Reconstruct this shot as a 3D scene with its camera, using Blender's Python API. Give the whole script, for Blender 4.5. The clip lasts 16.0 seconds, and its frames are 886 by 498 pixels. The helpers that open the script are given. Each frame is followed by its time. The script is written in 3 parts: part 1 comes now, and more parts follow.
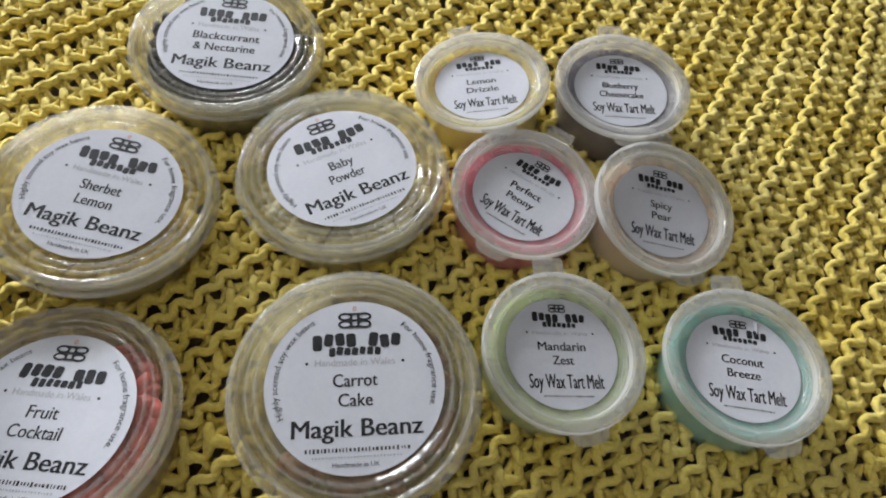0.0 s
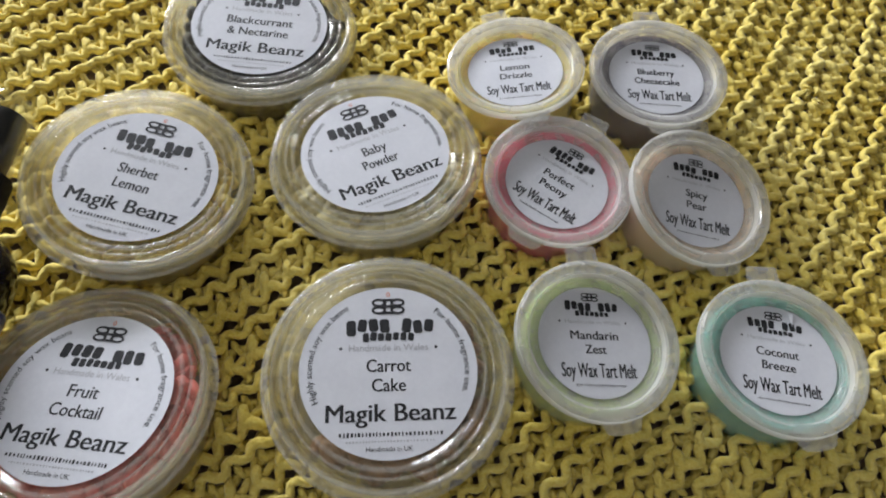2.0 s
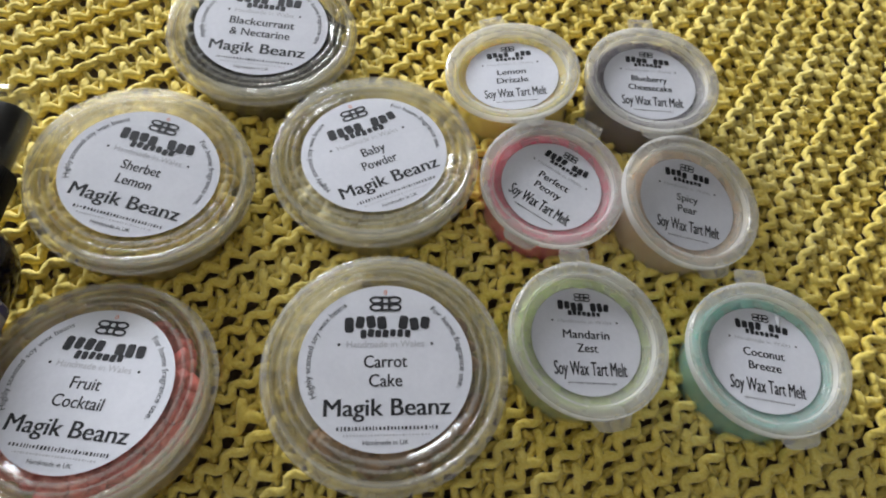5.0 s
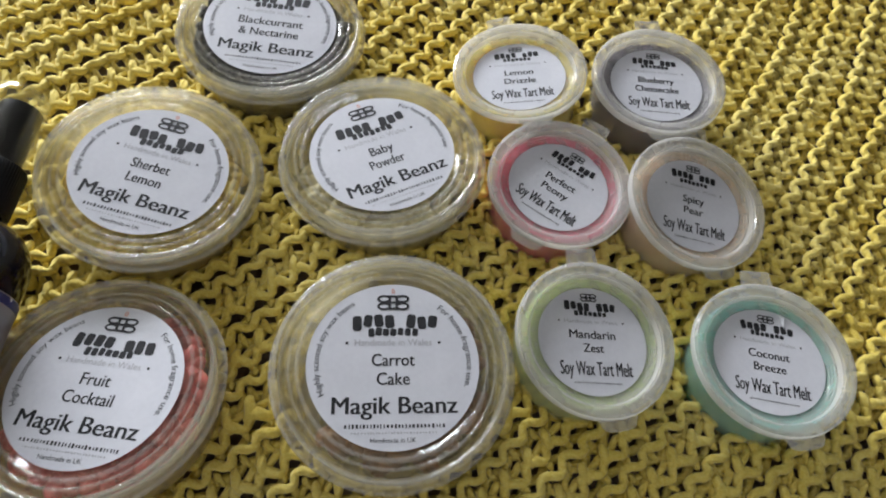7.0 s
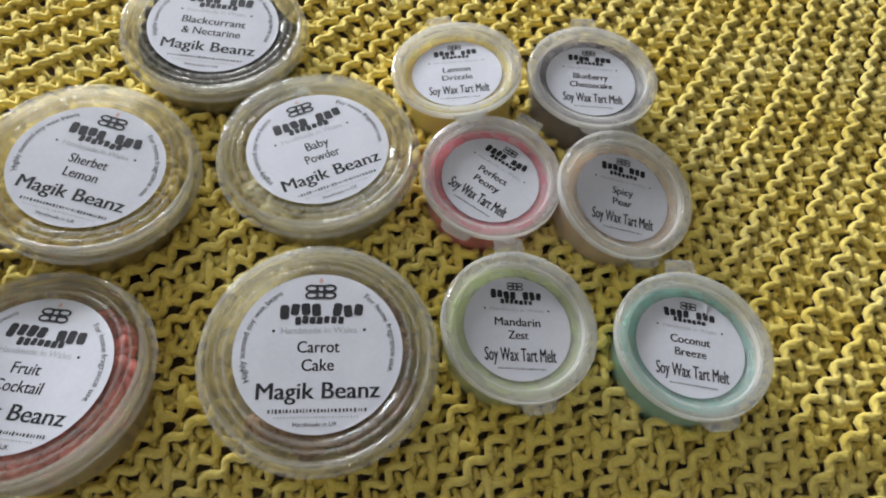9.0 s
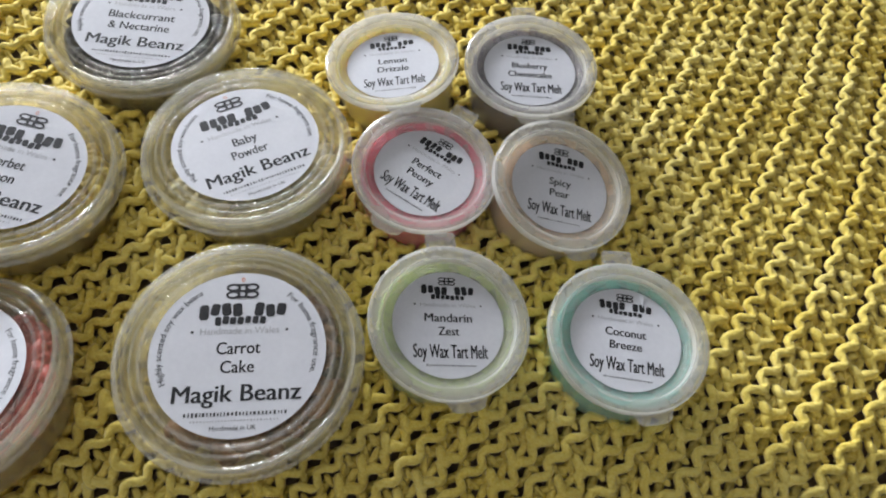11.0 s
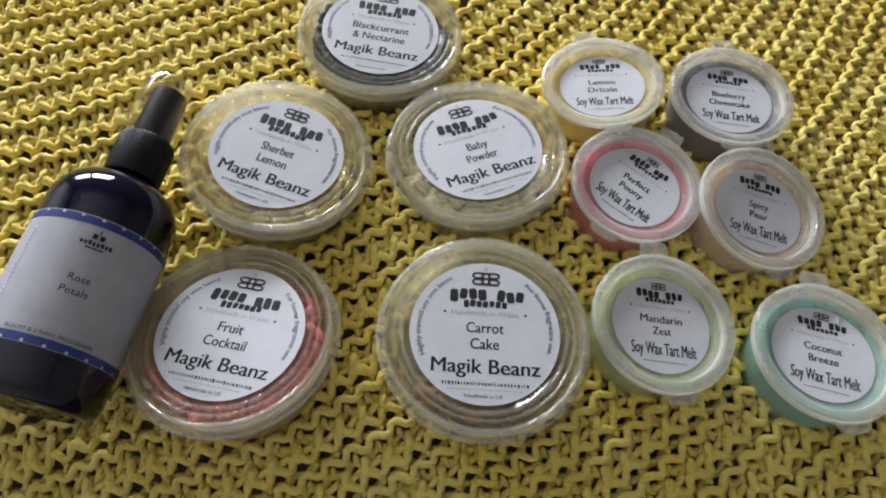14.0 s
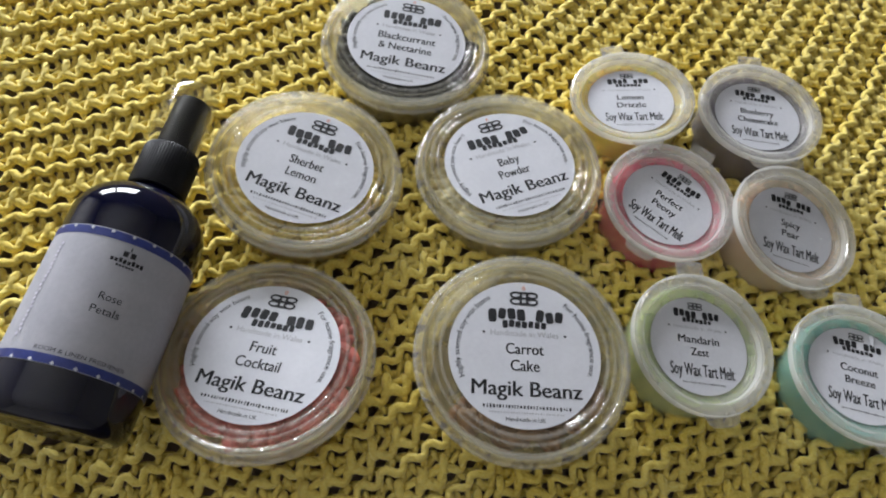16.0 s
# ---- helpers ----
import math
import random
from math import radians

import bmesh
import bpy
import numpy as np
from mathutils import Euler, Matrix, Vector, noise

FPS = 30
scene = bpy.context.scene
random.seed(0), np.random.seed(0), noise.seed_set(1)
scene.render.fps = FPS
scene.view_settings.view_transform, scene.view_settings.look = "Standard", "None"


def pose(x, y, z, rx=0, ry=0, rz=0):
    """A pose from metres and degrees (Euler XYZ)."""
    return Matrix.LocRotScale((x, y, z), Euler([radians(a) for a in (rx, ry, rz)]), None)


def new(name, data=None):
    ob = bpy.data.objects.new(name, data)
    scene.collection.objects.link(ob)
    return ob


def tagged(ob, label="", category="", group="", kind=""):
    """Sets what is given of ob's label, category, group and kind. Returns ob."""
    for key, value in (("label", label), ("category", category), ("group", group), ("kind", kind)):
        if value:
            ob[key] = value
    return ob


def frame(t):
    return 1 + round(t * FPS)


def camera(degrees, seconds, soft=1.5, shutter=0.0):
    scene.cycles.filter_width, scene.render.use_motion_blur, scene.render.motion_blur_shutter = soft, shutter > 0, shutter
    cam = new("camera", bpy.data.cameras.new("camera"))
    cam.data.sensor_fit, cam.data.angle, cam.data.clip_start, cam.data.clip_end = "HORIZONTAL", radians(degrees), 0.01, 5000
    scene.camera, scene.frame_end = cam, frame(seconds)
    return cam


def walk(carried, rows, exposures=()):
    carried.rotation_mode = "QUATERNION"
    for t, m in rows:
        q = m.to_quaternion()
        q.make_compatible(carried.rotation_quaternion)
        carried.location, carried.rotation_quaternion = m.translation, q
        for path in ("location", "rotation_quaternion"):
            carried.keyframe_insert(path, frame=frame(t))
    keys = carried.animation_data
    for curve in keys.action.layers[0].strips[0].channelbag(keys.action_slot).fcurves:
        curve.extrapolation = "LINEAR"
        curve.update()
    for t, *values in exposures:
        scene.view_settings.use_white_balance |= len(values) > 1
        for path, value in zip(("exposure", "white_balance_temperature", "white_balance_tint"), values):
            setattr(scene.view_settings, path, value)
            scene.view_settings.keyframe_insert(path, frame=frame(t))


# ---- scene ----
cam = camera(65.4, 16.0, soft=2.0)
METRES, EYE, TILT, LEAN, TURN = 0.2205, 0.255, -60.8, -3.2, 0.0
ROWS = [
    (0.0, 0.0, 0.0, 0.0, 0.0, 0.0, -0.0),
    (0.5, -0.0085, 0.015, -0.0009, 0.49, -0.45, -0.13),
    (1.0, -0.0216, 0.0235, 0.0074, 2.57, -1.43, -0.44),
    (1.5, -0.0224, 0.0113, 0.0046, 1.93, -1.31, -0.5),
    (2.0, -0.0224, -0.0, 0.0027, 1.66, -1.23, -0.7),
    (2.5, -0.025, -0.009, 0.0036, 1.54, -1.16, -0.79),
    (3.0, -0.0229, -0.0154, 0.0068, 1.43, -0.96, -0.96),
    (3.5, -0.0241, -0.0106, 0.0057, 1.26, -1.01, -1.11),
    (4.0, -0.0265, -0.0157, 0.0026, 1.2, -1.04, -1.26),
    (6.5, -0.033, -0.0347, 0.0005, 0.99, -1.13, -1.72),
    (7.0, -0.0389, -0.0342, 0.0001, 1.19, -1.16, -1.84),
    (7.5, -0.0402, -0.0349, -0.0019, 1.26, -1.11, -1.91),
    (8.0, -0.0413, -0.0367, -0.0058, 1.45, -1.08, -2.02),
    (8.5, -0.033, -0.0387, -0.0102, 1.25, -1.11, -2.28),
    (9.0, 0.0813, -0.0633, -0.0234, 0.86, -0.65, -1.4),
    (9.5, 0.2084, -0.0548, -0.0384, 0.79, -0.45, -0.45),
    (9.7, 0.2060, -0.0380, -0.0440, 0.42, -0.41, -0.27),
    (12.0, 0.1861, -0.0348, -0.0203, 0.15, -1.24, -0.27),
    (12.5, 0.1872, -0.0405, -0.0188, 0.11, -1.25, -0.46),
    (13.0, 0.1623, -0.0561, -0.0204, -0.06, -1.05, -1.1),
    (13.5, 0.0795, -0.132, -0.0126, 2.54, -0.46, -1.58),
    (14.0, -0.1211, -0.1977, -0.0441, 4.74, -0.93, -5.12),
    (14.5, -0.1863, -0.1227, -0.0345, 1.95, -2.18, -4.85),
    (15.0, -0.194, -0.1425, -0.0304, 2.22, -1.86, -5.01),
    (15.5, -0.234, -0.1921, -0.026, 2.57, -0.5, -5.58),
    (16.0, -0.2357, -0.1787, -0.0217, 2.91, -0.71, -5.59),
]
walk(cam, [(t, pose(0, 0, EYE, TILT, LEAN, TURN) @ pose(METRES * x, METRES * y, METRES * z, 90 + pitch, roll, yaw)) for t, x, y, z, yaw, pitch, roll in ROWS],
     exposures=[(0.0, -0.08), (8.5, -0.08), (9.7, 0.0), (12.0, 0.08), (13.2, 0.08), (14.0, -0.06), (16.0, -0.06)])


# ---- world and light ----
world = bpy.data.worlds.new("sky")
scene.world = world
world.use_nodes = True
wn = world.node_tree
sky = wn.nodes.new("ShaderNodeTexSky")
sky.sky_type, sky.sun_disc = "NISHITA", False
sky.sun_elevation, sky.sun_rotation = radians(38), radians(250)
wn.links.new(sky.outputs[0], wn.nodes["Background"].inputs[0])
wn.nodes["Background"].inputs[1].default_value = 0.08

# daylight standing in the window's opening
WIN_X0, WIN_X1, WIN_Z0, WIN_Z1, NORTH = -1.75, -0.30, 0.25, 0.80, 1.50
lamp = bpy.data.lights.new("window_daylight", "AREA")
lamp.shape, lamp.size, lamp.size_y = "RECTANGLE", WIN_X1 - WIN_X0 - 0.04, WIN_Z1 - WIN_Z0 - 0.04
lamp.energy, lamp.color = 101.0, (0.885, 0.92, 1.0)
lamp_ob = new("window_daylight", lamp)
lamp_ob.matrix_world = pose((WIN_X0 + WIN_X1) / 2, NORTH + 0.16, (WIN_Z0 + WIN_Z1) / 2, -90, 0, 0)


# ---- materials ----
def material(name):
    m = bpy.data.materials.new(name)
    m.use_nodes = True
    nt = m.node_tree
    return m, nt, nt.nodes["Principled BSDF"], nt.nodes["Material Output"]


def node(nt, kind, **values):
    n = nt.nodes.new(kind)
    for key, value in values.items():
        n.inputs[key].default_value = value
    return n


def ramp(nt, source, stops):
    r = nt.nodes.new("ShaderNodeValToRGB")
    els = r.color_ramp.elements
    while len(els) < len(stops):
        els.new(0.5)
    for e, (p, c) in zip(els, stops):
        e.position, e.color = p, (*c, 1)
    nt.links.new(source, r.inputs[0])
    return r


def surface(name, dark, light, rough=0.6, scale=40.0, bump=0.2, depth=0.001, fine=6.0, spec=0.5, coat=0.0):
    """A surface with two scales of mottling and a fine relief."""
    m, nt, p, out = material(name)
    tc = nt.nodes.new("ShaderNodeTexCoord")
    a = node(nt, "ShaderNodeTexNoise", Scale=scale, Detail=4.0)
    b = node(nt, "ShaderNodeTexNoise", Scale=scale * fine, Detail=3.0)
    mix = nt.nodes.new("ShaderNodeMath")
    mix.operation = "MULTIPLY_ADD"
    mix.inputs[1].default_value = 0.4
    half = nt.nodes.new("ShaderNodeMath")
    half.operation = "MULTIPLY"
    half.inputs[1].default_value = 0.6
    for n in (a, b):
        nt.links.new(tc.outputs["Object"], n.inputs["Vector"])
    nt.links.new(a.outputs[0], half.inputs[0])
    nt.links.new(b.outputs[0], mix.inputs[0])
    nt.links.new(half.outputs[0], mix.inputs[2])
    r = ramp(nt, mix.outputs[0], [(0.35, dark), (0.65, light)])
    nt.links.new(r.outputs[0], p.inputs["Base Color"])
    bm_ = node(nt, "ShaderNodeBump", Strength=bump, Distance=depth)
    nt.links.new(b.outputs[0], bm_.inputs["Height"])
    nt.links.new(bm_.outputs[0], p.inputs["Normal"])
    p.inputs["Roughness"].default_value = rough
    p.inputs["Specular IOR Level"].default_value = spec
    p.inputs["Coat Weight"].default_value = coat
    p.inputs["Coat Roughness"].default_value = 0.08
    return m


def yarn_material():
    """Cotton yarn, twisted from plies, slightly fuzzy, with uneven dye."""
    m, nt, p, out = material("yellow_yarn")
    tc = nt.nodes.new("ShaderNodeTexCoord")
    at = nt.nodes.new("ShaderNodeAttribute")
    at.attribute_name = "twist"
    sep = nt.nodes.new("ShaderNodeSeparateXYZ")
    nt.links.new(at.outputs["Vector"], sep.inputs[0])
    turns = node(nt, "ShaderNodeMath")
    turns.operation = "MULTIPLY_ADD"
    turns.inputs[1].default_value = 2.2 * math.tau / 0.010
    nt.links.new(sep.outputs[0], turns.inputs[0])
    ang = node(nt, "ShaderNodeMath")
    ang.operation = "MULTIPLY"
    ang.inputs[1].default_value = 3 * math.tau
    nt.links.new(sep.outputs[1], ang.inputs[0])
    nt.links.new(ang.outputs[0], turns.inputs[2])
    ply = node(nt, "ShaderNodeMath")
    ply.operation = "SINE"
    nt.links.new(turns.outputs[0], ply.inputs[0])
    big = node(nt, "ShaderNodeTexNoise", Scale=22.0, Detail=3.0)
    small = node(nt, "ShaderNodeTexNoise", Scale=900.0, Detail=3.0)
    for n in (big, small):
        nt.links.new(tc.outputs["Object"], n.inputs["Vector"])
    add = node(nt, "ShaderNodeMath")
    add.operation = "MULTIPLY_ADD"
    add.inputs[1].default_value = 0.45
    nt.links.new(small.outputs[0], add.inputs[0])
    sc = node(nt, "ShaderNodeMath")
    sc.operation = "MULTIPLY"
    sc.inputs[1].default_value = 0.55
    nt.links.new(big.outputs[0], sc.inputs[0])
    nt.links.new(sc.outputs[0], add.inputs[2])
    r = ramp(nt, add.outputs[0], [(0.33, (0.75, 0.55, 0.07)), (0.5, (0.85, 0.68, 0.16)), (0.68, (0.89, 0.76, 0.27))])
    nt.links.new(r.outputs[0], p.inputs["Base Color"])
    h = node(nt, "ShaderNodeMath")
    h.operation = "MULTIPLY_ADD"
    h.inputs[1].default_value = 0.35
    nt.links.new(ply.outputs[0], h.inputs[0])
    nt.links.new(small.outputs[0], h.inputs[2])
    b = node(nt, "ShaderNodeBump", Strength=0.8, Distance=0.0005)
    nt.links.new(h.outputs[0], b.inputs["Height"])
    nt.links.new(b.outputs[0], p.inputs["Normal"])
    p.inputs["Roughness"].default_value = 0.85
    p.inputs["Sheen Weight"].default_value = 0.25
    p.inputs["Sheen Roughness"].default_value = 0.5
    p.inputs["Specular IOR Level"].default_value = 0.2
    return m


def clear_plastic(name, tint=(0.97, 0.97, 0.95), haze=0.10, rough=0.06, edge=0.75, face=0.06, milky=(0.88, 0.86, 0.76)):
    """Thin clear packaging plastic: it lets the light straight through, with gloss and a faint haze."""
    m, nt, p, out = material(name)
    nt.nodes.remove(p)
    tc = nt.nodes.new("ShaderNodeTexCoord")
    n = node(nt, "ShaderNodeTexNoise", Scale=130.0, Detail=5.0)
    nt.links.new(tc.outputs["Object"], n.inputs["Vector"])
    tr = node(nt, "ShaderNodeBsdfTransparent", Color=(*tint, 1))
    df = node(nt, "ShaderNodeBsdfDiffuse", Color=(*milky, 1))
    tl = node(nt, "ShaderNodeBsdfTranslucent", Color=(*milky, 1))
    gl = node(nt, "ShaderNodeBsdfAnisotropic", Color=(1, 1, 1, 1), Roughness=rough)
    bmp = node(nt, "ShaderNodeBump", Strength=0.005, Distance=0.0001)
    nt.links.new(n.outputs[0], bmp.inputs["Height"])
    nt.links.new(bmp.outputs[0], gl.inputs["Normal"])
    milk = node(nt, "ShaderNodeMixShader", Fac=0.5)
    nt.links.new(df.outputs[0], milk.inputs[1])
    nt.links.new(tl.outputs[0], milk.inputs[2])
    hz = nt.nodes.new("ShaderNodeMath")
    hz.operation = "MULTIPLY_ADD"
    hz.inputs[1].default_value, hz.inputs[2].default_value = haze * 0.4, haze * 0.8
    nt.links.new(n.outputs[0], hz.inputs[0])
    body = nt.nodes.new("ShaderNodeMixShader")
    nt.links.new(hz.outputs[0], body.inputs[0])
    nt.links.new(tr.outputs[0], body.inputs[1])
    nt.links.new(milk.outputs[0], body.inputs[2])
    lw = node(nt, "ShaderNodeLayerWeight", Blend=0.5)
    p5 = nt.nodes.new("ShaderNodeMath")
    p5.operation = "POWER"
    p5.inputs[1].default_value = 3.0
    nt.links.new(lw.outputs["Facing"], p5.inputs[0])
    fr = nt.nodes.new("ShaderNodeMath")
    fr.operation = "MULTIPLY_ADD"
    fr.inputs[1].default_value, fr.inputs[2].default_value = edge, face
    nt.links.new(p5.outputs[0], fr.inputs[0])
    top = nt.nodes.new("ShaderNodeMixShader")
    nt.links.new(fr.outputs[0], top.inputs[0])
    nt.links.new(body.outputs[0], top.inputs[1])
    nt.links.new(gl.outputs[0], top.inputs[2])
    nt.links.new(top.outputs[0], out.inputs["Surface"])
    return m


def wax_material(name, dark, light, glow=0.25):
    m = surface(name, dark, light, rough=0.45, scale=60, bump=0.25, depth=0.0006)
    p = m.node_tree.nodes["Principled BSDF"]
    p.inputs["Subsurface Weight"].default_value = glow
    p.inputs["Subsurface Radius"].default_value = (1.0, 0.75, 0.55)
    p.inputs["Subsurface Scale"].default_value = 0.008
    return m


YARN = yarn_material()
CLEAR = clear_plastic("clear_plastic", (0.99, 0.99, 0.97), haze=0.04, rough=0.06, edge=0.30, face=0.035, milky=(0.92, 0.88, 0.70))
CLEAR_RIM = clear_plastic("folded_rim_plastic", (0.99, 0.99, 0.97), haze=0.15, rough=0.045, edge=0.6, face=0.05, milky=(0.94, 0.92, 0.82))
# Yellow light bounced from the blanket is put into this haze colour.
CLEAR_POT = clear_plastic("clear_tub_plastic", (0.99, 0.985, 0.95), haze=0.30, rough=0.10, edge=0.25, face=0.03, milky=(0.96, 0.89, 0.62))
FROST = clear_plastic("frosted_plastic", (0.98, 0.98, 0.96), haze=0.19, rough=0.2, edge=0.25, face=0.03, milky=(0.92, 0.90, 0.84))
FROST_LID = clear_plastic("frosted_lid_plastic", (0.98, 0.98, 0.97), haze=0.27, rough=0.12, edge=0.38, face=0.045, milky=(0.94, 0.93, 0.90))
# The next two are whiter, so bright edge glints are in the colour.
FROST_GLINT = clear_plastic("frosted_lid_edge_glint", (0.98, 0.98, 0.97), haze=0.50, rough=0.10, edge=0.3, face=0.06, milky=(0.97, 0.97, 0.94))
CLEAR_GLINT = clear_plastic("rim_glint_plastic", (0.99, 0.99, 0.97), haze=0.22, rough=0.05, edge=0.5, face=0.08, milky=(0.97, 0.96, 0.90))
TAB_PLASTIC = clear_plastic("thin_tab_plastic", (0.98, 0.98, 0.97), haze=0.26, rough=0.12, edge=0.4, face=0.07, milky=(0.94, 0.94, 0.90))
PAPER = surface("white_label_paper", (0.61, 0.62, 0.66), (0.66, 0.67, 0.71), rough=0.65, scale=90, bump=0.05, depth=0.0002, spec=0.3)
# Matt white paper, darkened: the shade on the lying bottle is in its colour.
SHADED_BOTTLE_PAPER = surface("shaded_matt_label_paper", (0.39, 0.39, 0.43), (0.45, 0.45, 0.49), rough=0.62, scale=90, bump=0.06, depth=0.0002, spec=0.3)
INK = surface("black_ink", (0.012, 0.012, 0.014), (0.03, 0.03, 0.032), rough=0.65, spec=0.25, scale=300, bump=0.02, depth=0.0001)
GREY_INK = surface("grey_ink", (0.32, 0.32, 0.34), (0.46, 0.46, 0.48), rough=0.5, scale=400, bump=0.02, depth=0.0001)
FLAME_INK = surface("red_ink", (0.55, 0.12, 0.05), (0.7, 0.25, 0.12), rough=0.5, scale=400, bump=0.02, depth=0.0001)
WALL = surface("stone_wall_paint", (0.36, 0.345, 0.325), (0.44, 0.425, 0.40), rough=0.8, scale=6, bump=0.15, depth=0.002)
CEILING = surface("white_ceiling_paint", (0.74, 0.73, 0.70), (0.80, 0.79, 0.77), rough=0.85, scale=6, bump=0.1, depth=0.002)
CARPET = surface("brown_carpet", (0.12, 0.085, 0.06), (0.20, 0.15, 0.11), rough=0.95, scale=60, bump=0.6, depth=0.004)
CLOTH = surface("taupe_sofa_cloth", (0.17, 0.12, 0.08), (0.31, 0.24, 0.19), rough=0.9, scale=70, bump=0.5, depth=0.001)
FRAME_PAINT = surface("white_gloss_paint", (0.76, 0.76, 0.74), (0.82, 0.82, 0.80), rough=0.3, scale=20, bump=0.05, depth=0.0005)
BLACK_PLASTIC = surface("black_plastic", (0.010, 0.010, 0.011), (0.016, 0.016, 0.018), rough=0.42, scale=120, bump=0.08, depth=0.0002, spec=0.15)
BLUE_INK = surface("navy_border_ink", (0.02, 0.03, 0.16), (0.03, 0.05, 0.24), rough=0.4, scale=200, bump=0.02, depth=0.0001)
LILAC_INK = surface("pale_lilac_ink", (0.55, 0.54, 0.62), (0.63, 0.62, 0.70), rough=0.4, scale=200, bump=0.02, depth=0.0001)


def cobalt_glass():
    m = surface("cobalt_glass", (0.001, 0.0015, 0.010), (0.002, 0.003, 0.020), rough=0.07, scale=30, bump=0.03, depth=0.0006)
    p = m.node_tree.nodes["Principled BSDF"]
    p.inputs["Specular IOR Level"].default_value = 0.6
    return m


COBALT = cobalt_glass()


# ---- mesh helpers ----
def link(name, me, mat, parent=None, label="", smooth=True):
    me.materials.append(mat)
    if smooth:
        me.shade_smooth()
    ob = new(name, me)
    ob.parent = parent
    return tagged(ob, label)


def part(name, bm, mat, parent, label="", smooth=True, sharp=40):
    """One mesh object under a thing or under a part."""
    bmesh.ops.recalc_face_normals(bm, faces=bm.faces)
    me = bpy.data.meshes.new(name)
    bm.to_mesh(me)
    bm.free()
    ob = link(name, me, mat, parent, label, smooth)
    if smooth and sharp:
        me.set_sharp_from_angle(angle=radians(sharp))
    return ob


def thing(name, m, label, category, group="", kind=""):
    ob = new(name)
    ob.empty_display_size = 0.01
    ob.matrix_world = m
    return tagged(ob, label, category, group, kind)


def box(bm, x0, x1, y0, y1, z0, z1):
    v = [bm.verts.new(c) for c in ((x0, y0, z0), (x1, y0, z0), (x1, y1, z0), (x0, y1, z0), (x0, y0, z1), (x1, y0, z1), (x1, y1, z1), (x0, y1, z1))]
    for f in ((0, 3, 2, 1), (4, 5, 6, 7), (0, 1, 5, 4), (1, 2, 6, 5), (2, 3, 7, 6), (3, 0, 4, 7)):
        bm.faces.new([v[i] for i in f])
    return bm


def lathe(profile, segs=96, closed=True, wobble=0.0, bm=None):
    """Turns (radius, height) pairs about z. A closed profile makes a shell with thickness."""
    bm = bm or bmesh.new()
    rings = []
    for r, z in profile:
        if r < 1e-6:
            rings.append([bm.verts.new((0, 0, z))])
        else:
            rings.append([bm.verts.new((r * math.cos(a) * (1 + wobble * math.sin(2 * a + 0.6)), r * math.sin(a), z)) for a in (math.tau * i / segs for i in range(segs))])
    pairs = list(zip(rings, rings[1:])) + ([(rings[-1], rings[0])] if closed else [])
    for a, b in pairs:
        for i in range(segs):
            j = (i + 1) % segs
            if len(a) == 1 and len(b) == 1:
                break
            if len(a) == 1:
                bm.faces.new((a[0], b[i], b[j]))
            elif len(b) == 1:
                bm.faces.new((a[i], a[j], b[0]))
            else:
                bm.faces.new((a[i], a[j], b[j], b[i]))
    return bm


def disc(r, z0, z1, segs=96):
    return lathe([(0, z0), (r, z0), (r, z1), (0, z1)], segs, closed=False)


def tongue(points, z0, z1):
    """A flat tab with a given outline."""
    bm = bmesh.new()
    low = [bm.verts.new((x, y, z0)) for x, y in points]
    high = [bm.verts.new((x, y, z1)) for x, y in points]
    bm.faces.new(low[::-1])
    bm.faces.new(high)
    n = len(points)
    for i in range(n):
        j = (i + 1) % n
        bm.faces.new((low[i], low[j], high[j], high[i]))
    return bm


def letters(text, width, height, shear=0.0, weight=0.0):
    """The flat mesh of a line of text, centred, with its width and the height of its capitals."""
    cu = bpy.data.curves.new("text", "FONT")
    cu.body, cu.size, cu.resolution_u, cu.shear, cu.offset = text, 1.0, 3, shear, weight
    ob = bpy.data.objects.new("text", cu)
    scene.collection.objects.link(ob)
    bpy.context.view_layer.update()
    me = bpy.data.meshes.new_from_object(ob.evaluated_get(bpy.context.evaluated_depsgraph_get()))
    bpy.data.objects.remove(ob)
    bpy.data.curves.remove(cu)
    co = np.empty(len(me.vertices) * 3)
    me.vertices.foreach_get("co", co)
    co = co.reshape(-1, 3)
    lo, hi = co[:, 0].min(), co[:, 0].max()
    co[:, 0] = (co[:, 0] - (lo + hi) / 2) * width / (hi - lo)
    co[:, 1] *= height / 0.73
    co[:, 2] = 0
    return me, co


def place_letters(name, me, co, mat, parent, z, label=""):
    co = co.copy()
    co[:, 2] += z
    me.vertices.foreach_set("co", co.ravel())
    me.update()
    me.materials.clear()
    return link(name, me, mat, parent, label, smooth=False)


def line_of(name, text, x, y, width, height, mat, parent, z, bold=0.0, shear=0.0):
    me, co = letters(text, width - bold, height, shear)
    co[:, 0] += x - bold / 2
    co[:, 1] += y
    me.vertices.foreach_set("co", co.ravel())
    if bold:
        bm = bmesh.new()
        bm.from_mesh(me)
        twin = bmesh.ops.duplicate(bm, geom=bm.verts[:] + bm.edges[:] + bm.faces[:])["geom"]
        bmesh.ops.translate(bm, verts=[v for v in twin if isinstance(v, bmesh.types.BMVert)], vec=(bold, 0, 0.000003))
        bm.to_mesh(me)
        bm.free()
        co = np.empty(len(me.vertices) * 3)
        me.vertices.foreach_get("co", co)
        co = co.reshape(-1, 3)
    return tagged(place_letters(name, me, co, mat, parent, z), kind="stuff")


